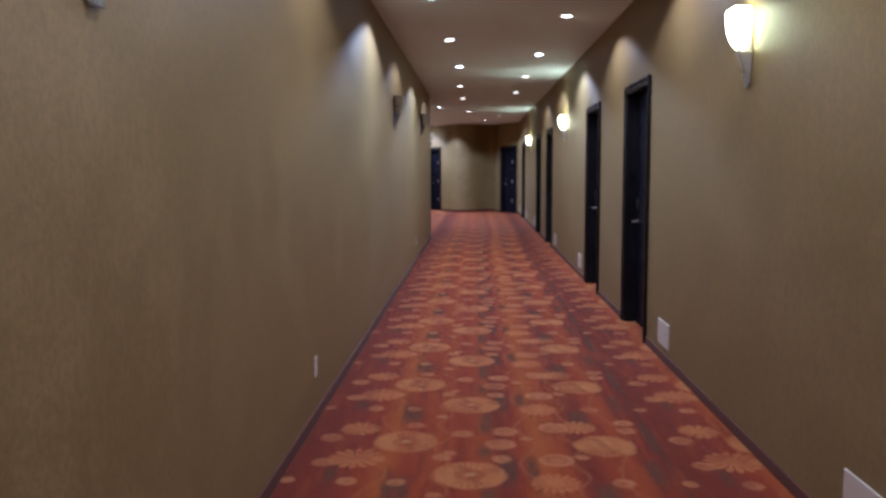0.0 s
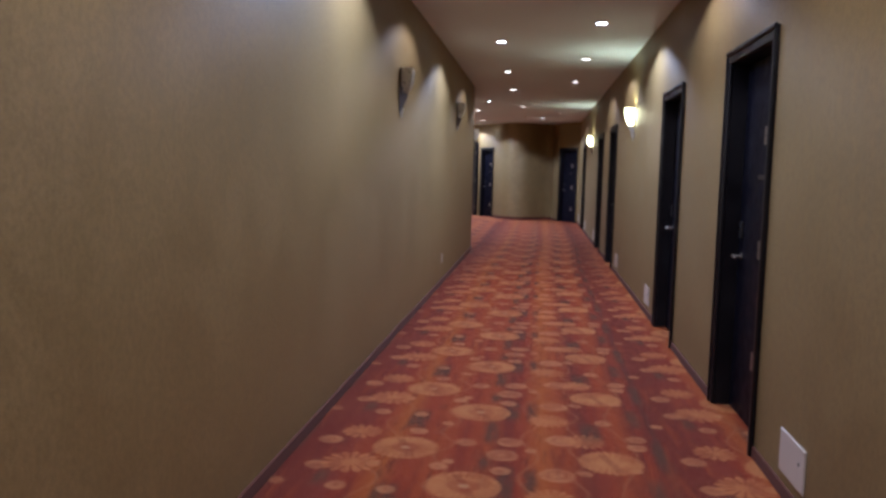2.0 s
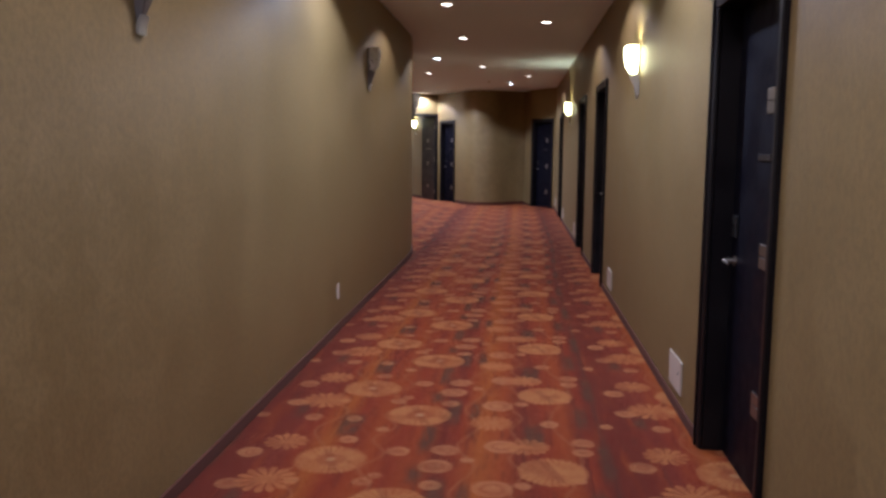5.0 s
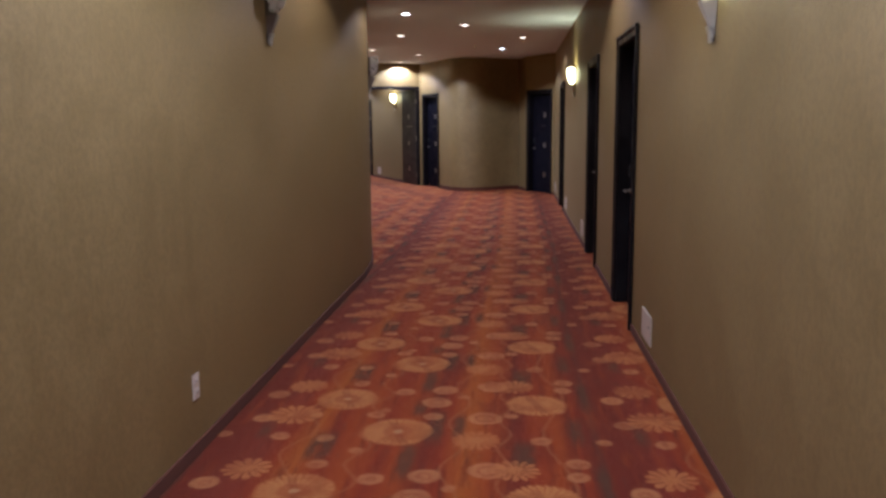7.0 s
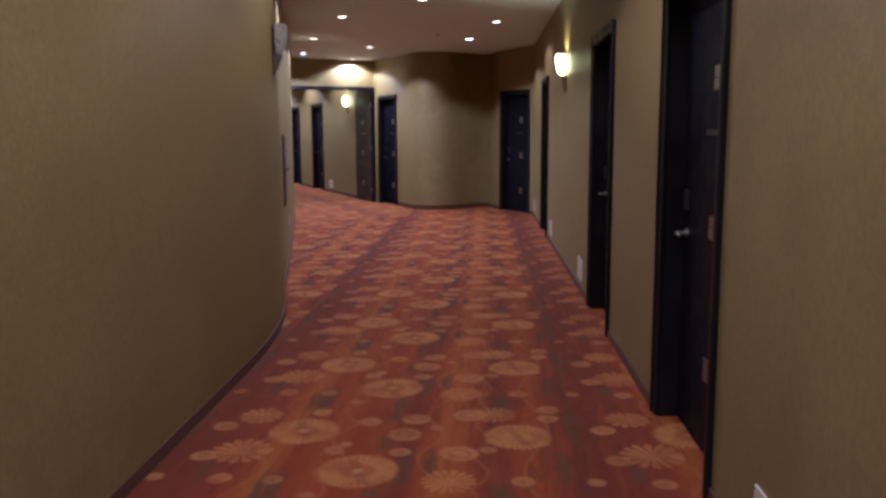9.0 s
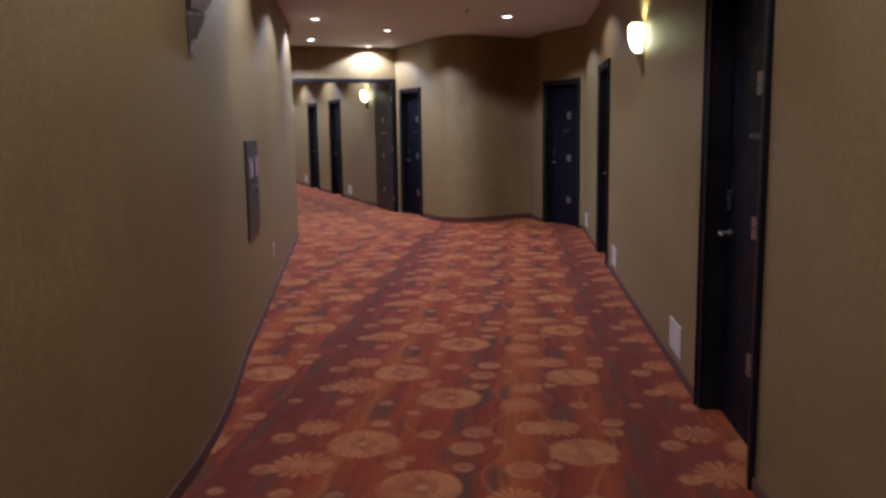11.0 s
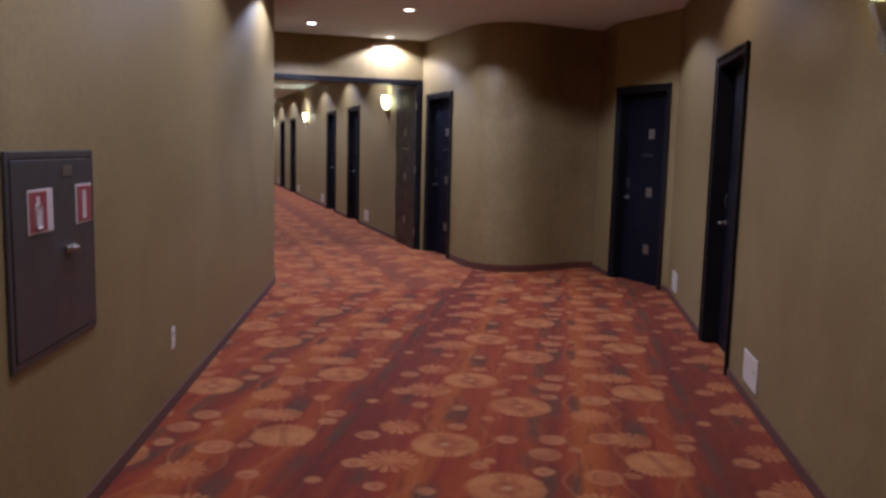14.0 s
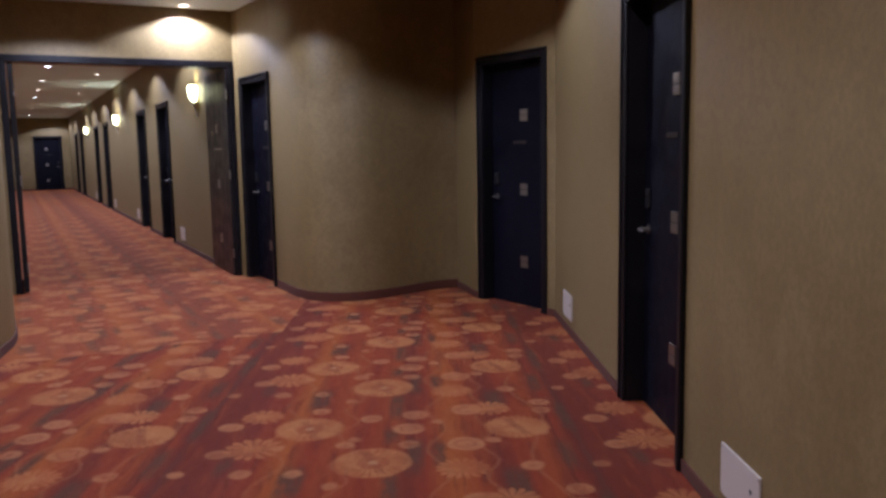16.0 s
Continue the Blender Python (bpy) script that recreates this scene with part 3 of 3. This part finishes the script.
def taper(levels):
    """A box-like vessel from (z, half width, y back, y front) levels."""
    bm = bmesh.new()
    rings = [[bm.verts.new(c) for c in ((-w, b, z), (w, b, z), (w, f, z), (-w, f, z))] for z, w, b, f in levels]
    for a, b in zip(rings, rings[1:]):
        for k in range(4):
            bm.faces.new((a[k], a[(k + 1) % 4], b[(k + 1) % 4], b[k]))
    bm.faces.new(rings[0]), bm.faces.new(rings[-1])
    bmesh.ops.bevel(bm, geom=list(bm.edges), offset=0.004, segments=2, affect="EDGES")
    return bm


def sconce(m, lit):
    """A wall lamp on the plane y = 0 that stands out to -y; z is the middle of its glass."""
    d = thing("wall_sconce", m, "lit frosted glass wall sconce glowing pale yellow" if lit else "unlit grey glass wall sconce on a grey metal bracket", "wall lamp", "corridor wall sconces")
    part("back_plate", taper([(-0.255, 0.008, 0.0, -0.008), (-0.125, 0.034, 0.0, -0.066), (-0.112, 0.036, 0.0, -0.070), (-0.104, 0.028, 0.0, -0.020), (0.10, 0.030, 0.0, -0.018)]), PLATE_LIT if lit else GUNMETAL, d, "wedge-shaped metal back plate with a pointed foot", 30)
    part("bracket", box(-0.012, 0.012, -0.060, -0.018, -0.106, -0.090, 0.003), PEWTER, d)
    part("shade", taper([(-0.100, 0.026, -0.026, -0.062), (-0.062, 0.050, -0.022, -0.088), (-0.010, 0.064, -0.020, -0.102), (0.060, 0.068, -0.020, -0.108), (0.098, 0.066, -0.022, -0.106)]), GLASS_LIT if lit else FROST, d, "glowing frosted glass shade" if lit else "grey frosted glass shade", 30)
    part("drop", taper([(-0.285, 0.036, -0.010, -0.018), (-0.25, 0.037, -0.010, -0.020), (-0.215, 0.034, -0.024, -0.034)]), FROST, d, "narrow frosted glass tail below the shade", 30)
    return d


def uplight(m):
    """The bulb's light leaving the open top of a lit shade."""
    data = bpy.data.lights.new("sconce_bulb", "SPOT")
    data.energy, data.color, data.spot_size, data.spot_blend, data.shadow_soft_size = UPLIGHT_POWER, (0.97, 1.0, 0.62), radians(150), 0.5, 0.03
    new("sconce_bulb", data).matrix_basis = m @ pose(0, -0.064, 0.118, 180)


for y in (3.74, 11.93, 19.62):
    sconce(pose(XR, y, 2.065, 0, 0, -90), True)
    uplight(pose(XR, y, 2.065, 0, 0, -90))
for u in (27.1, 35.6, 43.6):
    sconce(pose(*su(S_R, u), 2.065, 0, 0, 26 - 90), True)
    uplight(pose(*su(S_R, u), 2.065, 0, 0, 26 - 90))
for y, z in ((1.47, 2.04), (8.52, 2.08), (13.05, 2.19)):
    sconce(pose(XL, y, z, 0, 0, 90), False)
sconce(pose(-1.032, 16.87, 2.04, 0, 0, 90 + 9), False)


# ---- plates, outlets and the fire cabinet ----
def access_plate(m):
    d = thing("access_plate", m, "off-white rectangular cover plate low on the wall", "wall plate", "low wall cover plates")
    part("cover", box(-0.165, 0.165, -0.009, 0.0, 0.105, 0.290, 0.004), IVORY, d)
    h = bmesh.new()
    add_rod(h, (0.10, -0.0105, 0.215), (0.10, -0.006, 0.215), 0.009)
    part("latch", h, SHADOW, d, "small dark disc painted as the shade in a latch hole", 40)
    for x in (-0.155, 0.155):
        for z in (0.117, 0.278):
            s = bmesh.new()
            add_rod(s, (x, -0.011, z), (x, -0.007, z), 0.004, segments=10)
            part("screw", s, NICKEL, d, "", 40)


def outlet(m):
    d = thing("wall_outlet", m, "small ivory double power outlet low on the wall", "power outlet", "power outlets")
    part("cover", box(-0.036, 0.036, -0.006, 0.0, -0.058, 0.058, 0.003), IVORY, d)
    for z in (-0.024, 0.024):
        sock = part("socket", box(-0.016, 0.016, -0.009, -0.004, z - 0.014, z + 0.014, 0.003), IVORY, d)
        slots = bmesh.new()
        add_box(slots, -0.008, -0.005, -0.0096, -0.0088, z - 0.004, z + 0.006)
        add_box(slots, 0.005, 0.008, -0.0096, -0.0088, z - 0.004, z + 0.006)
        part("slot", slots, SHADOW, sock)


for y in (2.37, 5.42, 10.12, 13.37, 18.15, 21.22, 24.40):
    access_plate(pose(XR, y, 0, 0, 0, -90))
for u in (28.6, 33.2, 37.2, 42.0):
    access_plate(pose(*su(S_R, u), 0, 0, 0, 26 - 90))
outlet(pose(XL, 3.98, 0.30, 0, 0, 90))
outlet(pose(XL, 11.73, 0.31, 0, 0, 90))
BEND = math.degrees(math.atan2(24.32 - 18.2, -2.64 + 1.33))


def on_bend(y):
    k = (y - 18.2) / (24.32 - 18.2)
    return (-1.33 + k * (-2.64 + 1.33), y)


outlet(pose(*on_bend(20.52), 0.37, 0, 0, BEND))


def extinguisher_cabinet(m):
    """Steel cabinet let into the wall; local x runs along the wall, the face looks to -y."""
    d = thing("fire_cabinet", m, "dark grey steel fire cabinet with red signs on the wall", "fire cabinet")
    fr = bmesh.new()
    for a in ((-0.36, -0.335, 0.695, 1.372), (0.335, 0.36, 0.695, 1.372)):
        add_box(fr, a[0], a[1], -0.012, 0.0, a[2], a[3], 0.003)
    for z0, z1 in ((0.695, 0.72), (1.347, 1.372)):
        add_box(fr, -0.335, 0.335, -0.012, 0.0, z0, z1, 0.003)
    part("frame", fr, STEEL, d)
    dr = part("cabinet_door", box(-0.332, 0.332, -0.016, -0.001, 0.723, 1.344, 0.003), STEEL, d, "dark grey enamelled door")
    for x0, x1 in ((-0.230, -0.040), (0.165, 0.315)):
        s = part("sign", box(x0, x1, -0.0195, -0.016, 1.108, 1.250, 0.001), SIGNWHITE, dr, "red safety sign with white border")
        part("sign_field", box(x0 + 0.006, x1 - 0.006 - (0.045 if x0 < 0 else 0), -0.0215, -0.019, 1.115, 1.243, 0.001), SIGNRED, s, "red field")
        g = bmesh.new()
        if x0 < 0:
            add_box(g, x0 + 0.045, x0 + 0.085, -0.0235, -0.021, 1.125, 1.205, 0.008)
            add_box(g, x0 + 0.055, x0 + 0.075, -0.0235, -0.021, 1.205, 1.228, 0.004)
        else:
            add_box(g, x0 + 0.055, x0 + 0.080, -0.0235, -0.021, 1.125, 1.228, 0.004)
        part("sign_symbol", g, SIGNWHITE, s, "pale pictogram")
    hb = bmesh.new()
    add_box(hb, 0.05, 0.13, -0.030, -0.016, 1.020, 1.045, 0.004)
    add_rod(hb, (0.065, -0.040, 1.033), (0.115, -0.040, 1.033), 0.006)
    add_rod(hb, (0.065, -0.040, 1.033), (0.065, -0.028, 1.033), 0.006)
    add_rod(hb, (0.115, -0.040, 1.033), (0.115, -0.028, 1.033), 0.006)
    part("handle", hb, CHROME, dr, "chrome pull handle")
    part("badge", box(0.05, 0.13, -0.0195, -0.016, 1.285, 1.32, 0.002), NICKEL, dr, "small metal badge")
    return d


p = on_bend(19.05)
extinguisher_cabinet(pose(p[0], p[1], 0, 0, 0, BEND))


# ---- small ceiling fittings ----
head = thing("sprinkler_head", pose(-0.21, 23.24, CEIL), "small dull metal fire sprinkler head under the ceiling", "sprinkler")
part("escutcheon", lathe([(0.012, 0.001), (0.036, 0.001), (0.036, -0.003), (0.026, -0.009), (0.012, -0.010)]), NICKEL, head, "", 40)
part("deflector", lathe([(0.004, -0.008), (0.006, -0.030), (0.020, -0.031), (0.020, -0.034), (0.004, -0.035)], 16), BRONZE, head, "dark deflector", 40)
